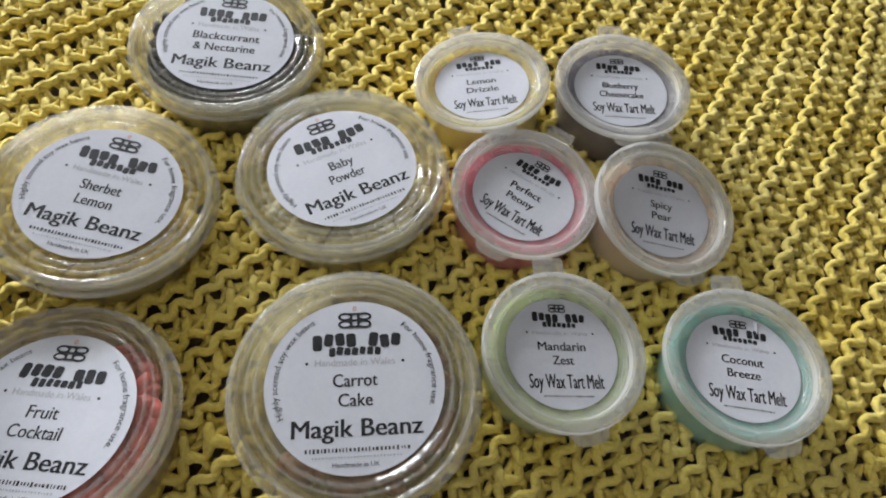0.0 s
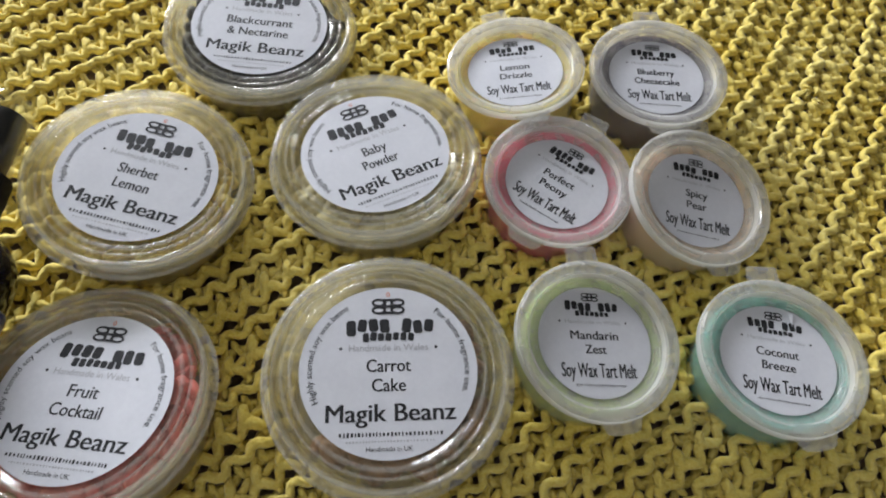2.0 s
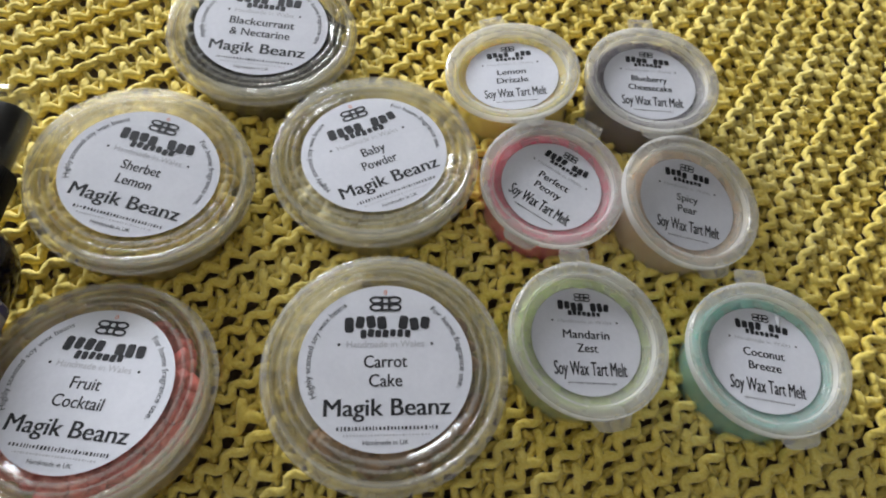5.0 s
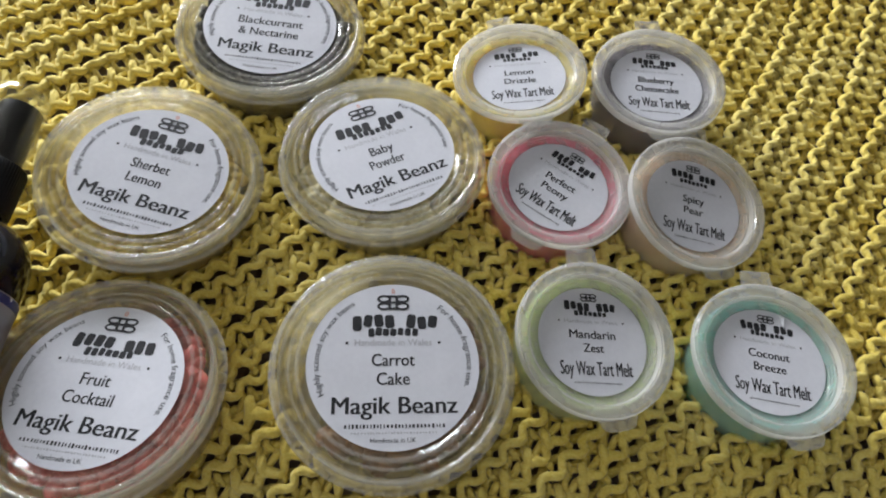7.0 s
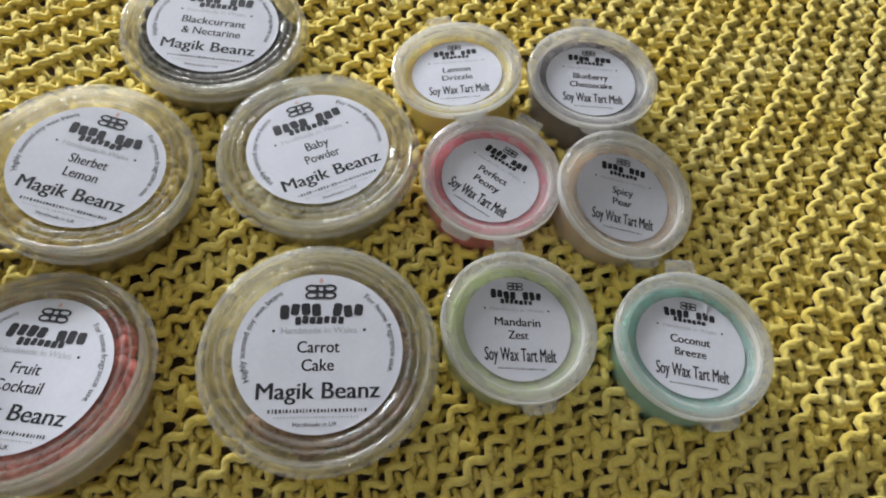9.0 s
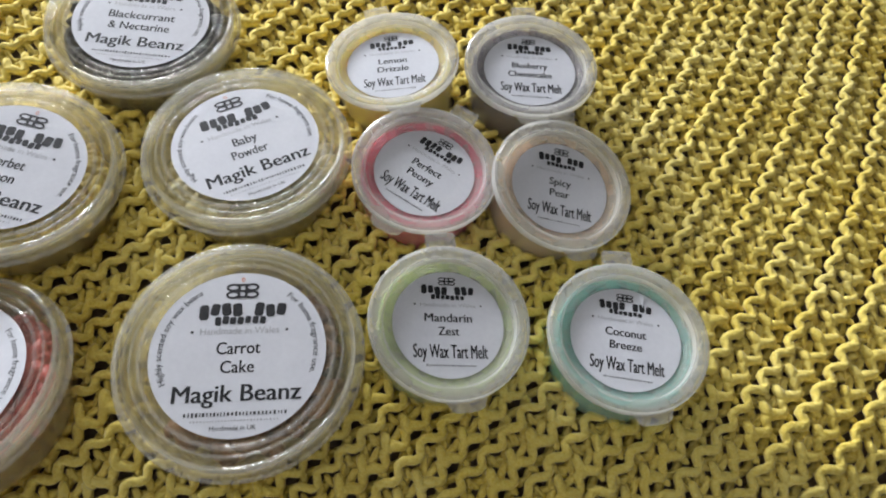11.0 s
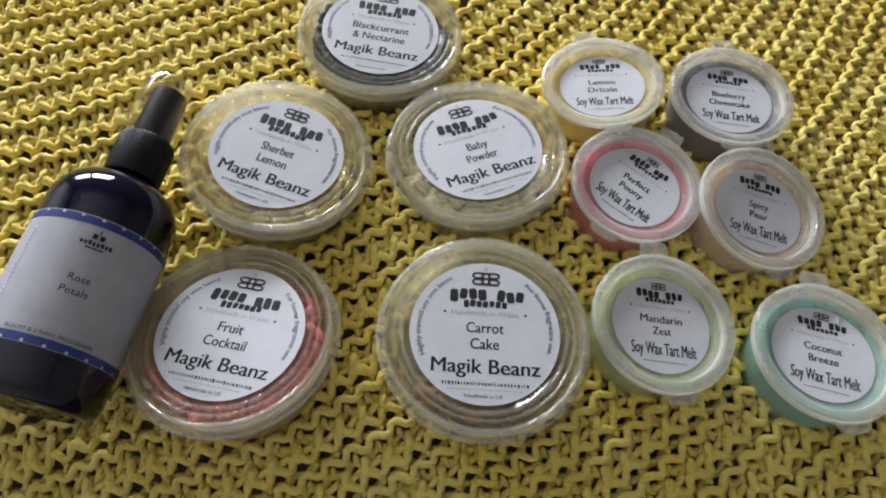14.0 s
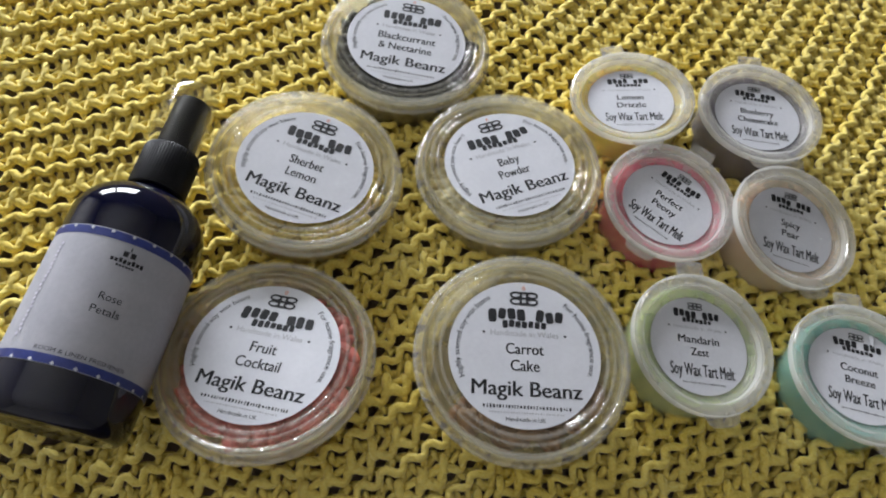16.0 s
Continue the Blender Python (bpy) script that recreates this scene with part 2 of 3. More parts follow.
def arc_of(name, text, radius, a0, a1, height, mat, parent, z):
    """Text round a circle, read clockwise, its tops outward, from a0 to a1 degrees."""
    me, co = letters(text, 1.0, height)
    a = np.radians(a0 + (a1 - a0) * (co[:, 0] + 0.5))
    r = radius + co[:, 1]
    co = np.stack([r * np.cos(a), r * np.sin(a), 0 * r], 1)
    return place_letters(name, me, co, mat, parent, z)


def bars(rects, z, bm=None):
    """Plain flat bars: (x, y, width, height, turn)."""
    bm = bm or bmesh.new()
    for x, y, w, h, turn in rects:
        c, s = math.cos(turn), math.sin(turn)
        v = [bm.verts.new((x + c * a * w - s * b * h, y + s * a * w + c * b * h, z)) for a, b in ((-.5, -.5), (.5, -.5), (.5, .5), (-.5, .5))]
        bm.faces.new(v)
    return bm


def ring_shape(bm, x, y, rx, ry, t, z, segs=20):
    out = [bm.verts.new((x + rx * math.cos(math.tau * i / segs), y + ry * math.sin(math.tau * i / segs), z)) for i in range(segs)]
    inn = [bm.verts.new((x + (rx - t) * math.cos(math.tau * i / segs), y + (ry - t) * math.sin(math.tau * i / segs), z)) for i in range(segs)]
    for i in range(segs):
        j = (i + 1) % segs
        bm.faces.new((out[i], out[j], inn[j], inn[i]))


def emblem(parent, x, y, w, h, z, mat, name="emblem"):
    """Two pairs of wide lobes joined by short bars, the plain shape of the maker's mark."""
    bm = bmesh.new()
    t = h * 0.15
    for row in (-1, 1):
        for col in (-1, 1):
            ring_shape(bm, x + col * w * 0.29, y + row * h * 0.25, w * 0.22, h * 0.28, t, z + 0.00001 * (row + 2 * col + 3))
    for k in (-1, 0, 1):
        bars([(x, y + k * h * 0.42, w * 0.42, t * 1.1, 0)], z + 0.00008, bm)
    for k in (-1, 1):
        bars([(x + k * w * 0.11, y, t * 1.1, h * 0.9, 0)], z + 0.00010, bm)
    return tagged(part(name, bm, mat, parent, smooth=False), kind="stuff")


def wordmark(parent, x, y, w, h, z, mat, seed, gaps=(4,), count=8, name="wordmark"):
    """Plain uneven blocks with cut corners in place of the maker's name."""
    rng = random.Random(seed)
    step = w / count
    bm = bmesh.new()
    for i in range(count):
        if i in gaps:
            continue
        cx = x - w / 2 + (i + 0.5) * step
        hh = h * (1.0 if i == 0 else rng.uniform(0.78, 0.95))
        cy = y + h * rng.uniform(-0.10, 0.10)
        turn = rng.uniform(-0.16, 0.16)
        c, q, wide = math.cos(turn), math.sin(turn), step * rng.uniform(0.76, 0.90)
        edge = [(px * wide / 2, py * hh / 2) for px, py in ((-0.6, -1), (0.6, -1), (1, -0.7), (1, 0.7), (0.6, 1), (-0.6, 1), (-1, 0.7), (-1, -0.7))]
        bm.faces.new([bm.verts.new((cx + c * px - q * py, cy + q * px + c * py, z + 0.000002 * (i + 1))) for px, py in edge])
    return tagged(part(name, bm, mat, parent, smooth=False), kind="stuff")


def fine_print(parent, x, y, w, h, z, mat, seed, name="fine_print"):
    """A line too small to read, as short bars."""
    rng = random.Random(seed)
    rects, cx = [], x - w / 2
    while cx < x + w / 2:
        ww = w * rng.uniform(0.010, 0.024)
        rects.append((cx + ww / 2, y, ww, h * rng.uniform(0.45, 0.85), 0))
        cx += ww + w * rng.uniform(0.014, 0.024)
    return tagged(part(name, bars(rects, z), mat, parent, smooth=False), kind="stuff")


# ---- the room ----
EAST, WEST, SOUTH, FLOOR, TOP = 1.9, -2.1, -1.7, -0.46, 1.98
T = 0.14


def structure(name, bm, mat, label, category):
    ob = part(name, bm, mat, None, smooth=False)
    return tagged(ob, label, category, kind="structure")


structure("floor", box(bmesh.new(), WEST - T, EAST + T, SOUTH - T, NORTH + T, FLOOR - 0.1, FLOOR), CARPET, "brown carpeted floor of the room", "floor")
structure("ceiling", box(bmesh.new(), WEST - T, EAST + T, SOUTH - T, NORTH + T, TOP, TOP + 0.1), CEILING, "plain white painted ceiling", "ceiling")
structure("wall_west", box(bmesh.new(), WEST - T, WEST, SOUTH - T, NORTH + T, FLOOR, TOP), WALL, "plain stone-coloured painted wall", "wall")
structure("wall_south", box(bmesh.new(), WEST, EAST, SOUTH - T, SOUTH, FLOOR, TOP), WALL, "plain stone-coloured painted wall", "wall")
structure("wall_east", box(bmesh.new(), EAST, EAST + T, SOUTH - T, NORTH + T, FLOOR, TOP), WALL, "plain stone-coloured painted wall", "wall")
north = bmesh.new()
box(north, WEST, WIN_X0, NORTH, NORTH + T, FLOOR, TOP)
box(north, WIN_X1, EAST, NORTH, NORTH + T, FLOOR, TOP)
box(north, WIN_X0, WIN_X1, NORTH, NORTH + T, FLOOR, WIN_Z0)
box(north, WIN_X0, WIN_X1, NORTH, NORTH + T, WIN_Z1, TOP)
structure("wall_north", north, WALL, "stone-coloured painted wall with a window in it", "wall")

window = thing("window_1", pose((WIN_X0 + WIN_X1) / 2, NORTH + 0.07, (WIN_Z0 + WIN_Z1) / 2, 0, 0, -90), "white framed daylight window in the painted wall", "window", kind="structure")
hy, hz = (WIN_X1 - WIN_X0) / 2, (WIN_Z1 - WIN_Z0) / 2
fr = bmesh.new()
for y0, y1, z0, z1 in ((-hy, -hy + 0.06, -hz, hz), (hy - 0.06, hy, -hz, hz), (-hy + 0.06, hy - 0.06, -hz, -hz + 0.06), (-hy + 0.06, hy - 0.06, hz - 0.06, hz), (-0.035, 0.035, -hz + 0.06, hz - 0.06)):
    box(fr, -0.03, 0.03, y0, y1, z0, z1)
part("window_frame", fr, FRAME_PAINT, window, smooth=False)
for y0, y1 in ((-hy + 0.06, -0.035), (0.035, hy - 0.06)):
    pane = part("pane", box(bmesh.new(), -0.003, 0.003, y0, y1, -hz + 0.06, hz - 0.06), CLEAR, window, smooth=False)
    pane.visible_shadow = False
part("window_sill", box(bmesh.new(), 0.075, 0.16, -hy - 0.05, hy + 0.05, -hz - 0.03, -hz), FRAME_PAINT, window, smooth=False)

# the seat under the blanket
def crown(y):
    """How far the seat lies under its level part: it rounds down towards the front."""
    d = max(0.0, 0.072 - y)
    return -4.6 * d * d if d < 0.12 else -0.06624 - 1.104 * (d - 0.12)


seat = thing("sofa_seat", pose(0, 0.18, FLOOR), "taupe cloth sofa seat under the yellow blanket", "sofa")
sb = bmesh.new()
nx, ny = 24, 60
grid = [[sb.verts.new((-0.56 + 1.45 * i / nx, -0.38 + 0.9 * k / ny, -FLOOR - 0.0125 + crown(-0.20 + 0.9 * k / ny))) for i in range(nx + 1)] for k in range(ny + 1)]
for k in range(ny):
    for i in range(nx):
        sb.faces.new((grid[k][i], grid[k][i + 1], grid[k + 1][i + 1], grid[k + 1][i]))
rim = [e for e in sb.edges if e.is_boundary]
low = [g for g in bmesh.ops.extrude_edge_only(sb, edges=rim)["geom"] if isinstance(g, bmesh.types.BMVert)]
for v in low:
    v.co.z = 0.06
bmesh.ops.contextual_create(sb, geom=[e for e in sb.edges if e.is_boundary])
part("cushion", sb, CLOTH, seat)
for sx in (-0.48, 0.80):
    for sy in (-0.32, 0.44):
        part("leg", lathe([(0, 0), (0.022, 0), (0.03, 0.07), (0, 0.07)], 16, closed=False), BLACK_PLASTIC, seat).location = (sx, sy, 0)

# ---- placing of the tubs and pots: label centre, tilt about x and y, turn of the label ----
TUBS = {
    "carrot": (-0.0169, 0.0738, 0.0286, 0.2, 1.1, 4.1),
    "fruit": (-0.1186, 0.0625, 0.0240, -7.5, -4.2, -5.5),
    "baby": (-0.0282, 0.1669, 0.0242, -3.5, -1.0, 27.1),
    "sherbet": (-0.1191, 0.1489, 0.0277, -1.8, 6.3, -10.3),
    "currant": (-0.0856, 0.2362, 0.0228, -0.3, 3.0, -1.3),
}
POTS = {
    "lemon": (0.0309, 0.2184, 0.0187, -3.9, -6.3, 5.3),
    "blueberry": (0.0944, 0.2173, 0.0202, -0.5, 0.3, -1.4),
    "peony": (0.0466, 0.1585, 0.0191, 1.5, 3.1, -31.7),
    "pear": (0.1043, 0.1542, 0.0176, 4.9, 10.1, -5.4),
    "mandarin": (0.0569, 0.0902, 0.0188, 0.9, 7.0, 2.4),
    "coconut": (0.1246, 0.0867, 0.0171, -3.2, 1.1, -7.3),
}
BOTTLE_AT, BOTTLE_TURN, BOTTLE_RISE, BOTTLE_R = (-0.181, 0.08, 0.0295), 4.5, math.degrees(math.atan(0.03)), 0.0265


def lid_pose(x, y, z, rx, ry, turn=0.0):
    return pose(x, y, z, rx, ry, 0) @ pose(0, 0, 0, 0, 0, turn)


# ---- tubs of wax beans ----
TUB_R = 0.0302


def bean_mesh(rng, length, fat):
    """One rounded wax bean, slightly bent."""
    verts, faces = [], []
    rings, segs = 5, 8
    bend = rng.uniform(-0.25, 0.25)
    for i in range(rings):
        a = math.pi * (i + 0.5) / rings
        x, r = -math.cos(a) * length / 2, math.sin(a) * fat / 2
        for j in range(segs):
            b = math.tau * j / segs
            verts.append((x, r * math.cos(b) + bend * x * x / length * 2, r * math.sin(b)))
    for i in range(rings - 1):
        for j in range(segs):
            k = (j + 1) % segs
            faces.append((i * segs + j, i * segs + k, (i + 1) * segs + k, (i + 1) * segs + j))
    faces.append(tuple(range(segs))[::-1])
    faces.append(tuple((rings - 1) * segs + j for j in range(segs)))
    return verts, faces


def bean_heap(name, parent, seed, mat, low, radius_low, radius_high, top, count, lean, ceiling_z):
    """A loose heap of wax beans on the bottom of the tub."""
    rng = random.Random(seed)
    verts, faces = [], []
    for _ in range(count):
        v, f = bean_mesh(rng, rng.uniform(0.010, 0.014), rng.uniform(0.006, 0.008))
        lvl = rng.random() ** 0.35
        r = (radius_low + (radius_high - radius_low) * lvl - 0.0042) * rng.random() ** 0.42
        a = rng.uniform(0, math.tau)
        cx, cy = r * math.cos(a), r * math.sin(a)
        surface_z = min(top + lean[0] * cx + lean[1] * cy, ceiling_z - (0.0046 if r < 0.029 else 0.0068))
        if surface_z < low + 0.003:
            continue
        z = low + 0.004 + lvl * max(0.0, surface_z - low - 0.004)
        m = pose(cx, cy, z, rng.uniform(-30, 30), rng.uniform(-30, 30), rng.uniform(0, 360))
        o = len(verts)
        verts += [tuple(m @ Vector(p)) for p in v]
        faces += [tuple(o + i for i in q) for q in f]
    me = bpy.data.meshes.new(name)
    me.from_pydata(verts, [], faces)
    return tagged(link(name, me, mat, parent), kind="stuff")


def tub_label(parent, lines, seed):
    lab = part("label", disc(TUB_R, 0.0, 0.00015), PAPER, parent, "round white printed paper label", sharp=30)
    R, z = TUB_R, 0.00022
    flame = bmesh.new()
    ring_shape(flame, 0, 0.91 * R, 0.022 * R, 0.032 * R, 0.011 * R, z, 10)
    part("flame_mark", flame, FLAME_INK, lab, smooth=False)
    emblem(lab, 0, 0.76 * R, 0.38 * R, 0.19 * R, z, INK)
    wordmark(lab, 0.02 * R, 0.51 * R, 1.02 * R, 0.19 * R, z, INK, seed, (4,), 8)
    wordmark(lab, 0.0, 0.385 * R, 0.60 * R, 0.11 * R, z, INK, seed + 1, (), 7)
    line_of("origin_line", "Handmade in Wales", 0, 0.215 * R, 0.90 * R, 0.085 * R, GREY_INK, lab, z)
    for s in (-1, 1):
        dot = bmesh.new()
        bmesh.ops.create_circle(dot, cap_ends=True, segments=12, radius=0.018 * R, matrix=Matrix.Translation((s * 0.54 * R, 0.25 * R, z)))
        part("dot", dot, INK, lab, smooth=False)
    for (text, width), y in zip(lines, (-0.03, -0.255)):
        line_of("scent_name", text, 0, y * R, width * R, 0.155 * R, INK, lab, z, 0.006 * R)
    line_of("range_name", "Magik Beanz", 0.02 * R, -0.585 * R, 1.42 * R, 0.205 * R, INK, lab, z, 0.012 * R)
    fine_print(lab, 0.02 * R, -0.725 * R, 1.12 * R, 0.062 * R, z, INK, seed + 2)
    fine_print(lab, 0.01 * R, -0.80 * R, 0.95 * R, 0.028 * R, z, GREY_INK, seed + 3)
    line_of("maker_line", "Handmade in UK", 0, -0.905 * R, 0.50 * R, 0.055 * R, INK, lab, z)
    arc_of("rim_text", "Highly scented soy wax beans", 0.855 * R, 205, 122, 0.075 * R, INK, lab, z)
    arc_of("rim_text", "For home fragrance use.", 0.855 * R, 52, -19, 0.075 * R, INK, lab, z)
    return lab


def arc(r, z, radius, a0, a1, n=6):
    return [(r + radius * math.cos(radians(a0 + (a1 - a0) * i / n)), z + radius * math.sin(radians(a0 + (a1 - a0) * i / n))) for i in range(n + 1)]


def tub_lid_profile():
    """The lid from its middle outward over a small bead, a groove, the rolled rim and the skirt, and back beneath."""
    over = [(0, -0.0002), (0.0322, -0.0002)] + arc(0.0332, 0.0001, 0.0008, 165, 20) + [(0.0346, -0.0012), (0.0352, -0.0012)] + arc(0.0361, -0.0001, 0.0007, 165, 20)
    over += [(0.0373, -0.0026), (0.0380, -0.0031), (0.0387, -0.0024)] + arc(0.0405, 0.0008, 0.0014, 165, 0, 8)
    over += [(0.0421, -0.0026), (0.0424, -0.0040)] + arc(0.0431, -0.0049, 0.0007, 100, -60, 6)
    under = [(0.0424, -0.0057), (0.0415, -0.0046), (0.0412, -0.0002)] + arc(0.0405, 0.0002, 0.0008, 10, 160, 4) + [(0.0391, -0.0031), (0.0380, -0.0039), (0.0369, -0.0034), (0.0360, -0.0008), (0.0346, -0.0019), (0.0333, -0.0006), (0.0322, -0.0009), (0, -0.0009)]
    return over + under


def wax_tub(key, label, lines, wax, fill, count, lean=(0, 0)):
    x, y, z, rx, ry, turn = TUBS[key]
    m = lid_pose(x, y, z, rx, ry)
    seed = sum(map(ord, key))
    base_r = 0.0350
    h = 0.0295
    tub = thing("wax_bean_tub", m @ pose(0, 0, -h), label, "wax tub", "clear tubs of wax beans")
    lift = pose(0, 0, h)
    # tapered bowl with a foot and a rolled lip
    w = 0.0007
    outer = [(0, 0.0012), (base_r - 0.005, 0.0012), (base_r - 0.003, 0), (base_r - 0.001, 0.0002), (base_r, 0.0015), (0.0361, h * 0.32), (0.0366, h * 0.34), (0.0377, h * 0.62), (0.0383, h * 0.64), (0.0389, h - 0.0065), (0.0402, h - 0.006), (0.0404, h - 0.003)]
    inner = [(0.0396, h - 0.003), (0.0381, h - 0.0062), (0.0368 - w, h * 0.45), (base_r - w, 0.0022), (0, 0.002)]
    part("tub", lathe(outer + inner, 160, closed=False), CLEAR_POT, tub, "clear tapered plastic tub", sharp=75)
    lid = part("lid", lathe(tub_lid_profile(), 200, closed=False), CLEAR, tub, "clear snap-on plastic lid with a raised rim", sharp=75)
    lid.data.materials.append(CLEAR_RIM)
    lid.data.materials.append(CLEAR_GLINT)
    # bead tops and the outer lip are whitened to draw glint lines
    for face in lid.data.polygons:
        out_ = math.hypot(face.center.x, face.center.y)
        if out_ > 0.0386:
            face.material_index = 2 if out_ > 0.0425 or (0.0401 < out_ < 0.0409 and face.center.z > 0.0014) else 1
        elif face.center.z > 0.0004:
            face.material_index = 2
    lid.matrix_local = lift
    lab = tub_label(tub, lines, seed)
    lab.matrix_local = lift @ pose(0, 0, 0, 0, 0, turn)
    if fill > 0.7:
        bed_top = min(h * fill, h - 0.0062) - 0.0022
        bed = lathe([(0, 0.0022), (base_r - 0.001, 0.0024), (0.0350, h * 0.4), (0.0362, bed_top - 0.001), (0.035, bed_top)] + [(0.035 * q / 8, bed_top) for q in range(7, 0, -1)] + [(0, bed_top)], 72, closed=False)
        for v in bed.verts:
            if v.co.z > bed_top - 0.0012:
                v.co.z += 0.0016 * noise.noise((v.co.x * 160, v.co.y * 160, seed)) + lean[0] * v.co.x * 0.6 + lean[1] * v.co.y * 0.6
                v.co.z = max(0.0028, v.co.z)
        part("wax_bed", bed, wax, tub, "packed wax chips under the loose beans")
    bean_heap("wax_beans", tub, seed, wax, 0.0022, base_r, 0.0375, h * fill, count, lean, h).matrix_local = Matrix()
    return tub


# ---- small tart pots ----
POT_R = 0.0213


def pot_label(parent, lines, seed):
    lab = part("label", disc(POT_R, 0.0, 0.00015), PAPER, parent, "round white printed paper label", sharp=30)
    R, z = POT_R, 0.00022
    emblem(lab, -0.01 * R, 0.81 * R, 0.31 * R, 0.15 * R, z, INK)
    wordmark(lab, 0.0, 0.635 * R, 0.98 * R, 0.18 * R, z, INK, seed, (4,), 8)
    wordmark(lab, 0.0, 0.50 * R, 0.62 * R, 0.10 * R, z, INK, seed + 1, (), 7)
    line_of("origin_line", "Handmade in Wales", 0, 0.315 * R, 1.0 * R, 0.075 * R, GREY_INK, lab, z)
    for s in (-1, 1):
        dot = bmesh.new()
        bmesh.ops.create_circle(dot, cap_ends=True, segments=10, radius=0.02 * R, matrix=Matrix.Translation((s * 0.60 * R, 0.35 * R, z)))
        part("dot", dot, INK, lab, smooth=False)
    for (text, width), y in zip(lines, (0.03, -0.22)):
        line_of("scent_name", text, 0, y * R, width * R, 0.165 * R, INK, lab, z, 0.008 * R)
    line_of("range_name", "Soy Wax Tart Melt", 0.02 * R, -0.635 * R, 1.32 * R, 0.26 * R, INK, lab, z, 0.009 * R)
    fine_print(lab, 0.02 * R, -0.77 * R, 0.85 * R, 0.045 * R, z, INK, seed + 2)
    return lab


def tart_pot(key, label, lines, wax, hinge, tab):
    x, y, z, rx, ry, turn = POTS[key]
    m = lid_pose(x, y, z, rx, ry)
    seed = sum(map(ord, key))
    base_r = 0.0264
    h = 0.0255
    pot = thing("wax_tart_pot", m @ pose(0, 0, -h), label, "wax pot", "frosted pots of wax tart")
    lift = pose(0, 0, h)
    w = 0.0008
    cup = [(0, 0.0010), (base_r - 0.003, 0.0010), (base_r - 0.0015, 0), (base_r, 0.0008), (0.0280, h - 0.0005), (0.0282, h + 0.0008), (0.0288, h + 0.0012), (0.0290, h + 0.0030),
           (0.0282, h + 0.0032), (0.0272, h + 0.0004), (base_r - w, 0.0018), (0, 0.0018)]
    part("cup", lathe(cup, closed=False), FROST, pot, "frosted tapered plastic cup")
    top = h - 0.0009
    part("wax", lathe([(0, 0.0020), (base_r - w - 0.0004, 0.0022), (0.0268, top - 0.0012), (0.0260, top), (0, top - 0.0002)], closed=False), wax, pot, "poured scented soy wax")
    lid = part("lid", lathe([(0, -0.0002), (0.0222, -0.0002), (0.0225, 0.0005), (0.0231, 0.0005), (0.0234, 0.0011), (0.0240, 0.0011), (0.0243, 0.0018), (0.0250, 0.0018), (0.0256, 0.0040), (0.0262, 0.0050), (0.0294, 0.0051), (0.0304, 0.0047), (0.0307, 0.0038), (0.0307, 0.0014),
                             (0.0301, 0.0012), (0.0300, 0.0036), (0.0292, 0.0043), (0.0268, 0.0042), (0.0264, 0.0036), (0.0255, 0.0009), (0.0246, 0.0008), (0.0241, -0.0001), (0.0233, -0.0003), (0.0228, -0.0008), (0, -0.0008)], closed=False), FROST_LID, pot, "frosted lid with stepped rings", sharp=22)
    lid.matrix_local = lift
    lid.data.materials.append(FROST_GLINT)
    # the outer edge and one ring are whitened in place of glints
    for face in lid.data.polygons:
        out_ = math.hypot(face.center.x, face.center.y)
        if out_ > 0.0299 or 0.0249 < out_ < 0.0254:
            face.material_index = 1
    # hinge strap and lifting tab
    hb = tongue([(-0.0062, 0.0295), (0.0062, 0.0295), (0.0058, 0.0362), (0.0050, 0.0367), (-0.0050, 0.0367), (-0.0058, 0.0362)], 0.0026, 0.0037)
    part("hinge", hb, FROST_LID, lid, smooth=False).matrix_local = pose(0, 0, 0, 0, 0, hinge - 90)
    pts = [(-0.0082, 0.0292), (0.0082, 0.0292)]
    pts += [(0.0066 * math.cos(a) ** 0.6 if math.cos(a) > 0 else -0.0066 * (-math.cos(a)) ** 0.6, 0.0322 + 0.0026 * math.sin(a)) for a in (math.pi * i / 10 for i in range(11))]
    part("tab", tongue(pts, 0.0028, 0.0038), TAB_PLASTIC, lid, smooth=False).matrix_local = pose(0, 0, 0, 0, 0, tab - 90)
    lab = pot_label(pot, lines, seed)
    lab.matrix_local = lift @ pose(0, 0, 0, 0, 0, turn)
    return pot


W_CARROT = wax_material("brown_wax", (0.13, 0.06, 0.03), (0.38, 0.20, 0.09))
W_FRUIT = wax_material("red_wax", (0.66, 0.10, 0.10), (0.82, 0.24, 0.20))
W_BABY = wax_material("cream_wax", (0.78, 0.63, 0.28), (0.88, 0.78, 0.48))
W_SHERBET = wax_material("lemon_wax", (0.80, 0.54, 0.08), (0.88, 0.68, 0.20))
W_CURRANT = wax_material("black_wax", (0.010, 0.010, 0.016), (0.035, 0.035, 0.05))
wax_tub("carrot", "clear tub of brown wax beans with a white label", [("Carrot", 0.50), ("Cake", 0.38)], W_CARROT, 0.40, 240, (0.42, -0.30))
wax_tub("fruit", "clear tub of red wax beans with a white label", [("Fruit", 0.36), ("Cocktail", 0.60)], W_FRUIT, 0.69, 460, (0.22, -0.22))
wax_tub("baby", "clear tub of cream wax beans with a white label", [("Baby", 0.34), ("Powder", 0.50)], W_BABY, 0.50, 300, (0.0, -0.26))
wax_tub("sherbet", "clear tub of pale lemon wax beans with a white label", [("Sherbet", 0.52), ("Lemon", 0.46)], W_SHERBET, 0.48, 300, (0.06, -0.24))
wax_tub("currant", "clear tub of black wax beans with a white label", [("Blackcurrant", 0.98), ("& Nectarine", 0.90)], W_CURRANT, 1.0, 460, (0.05, -0.12))

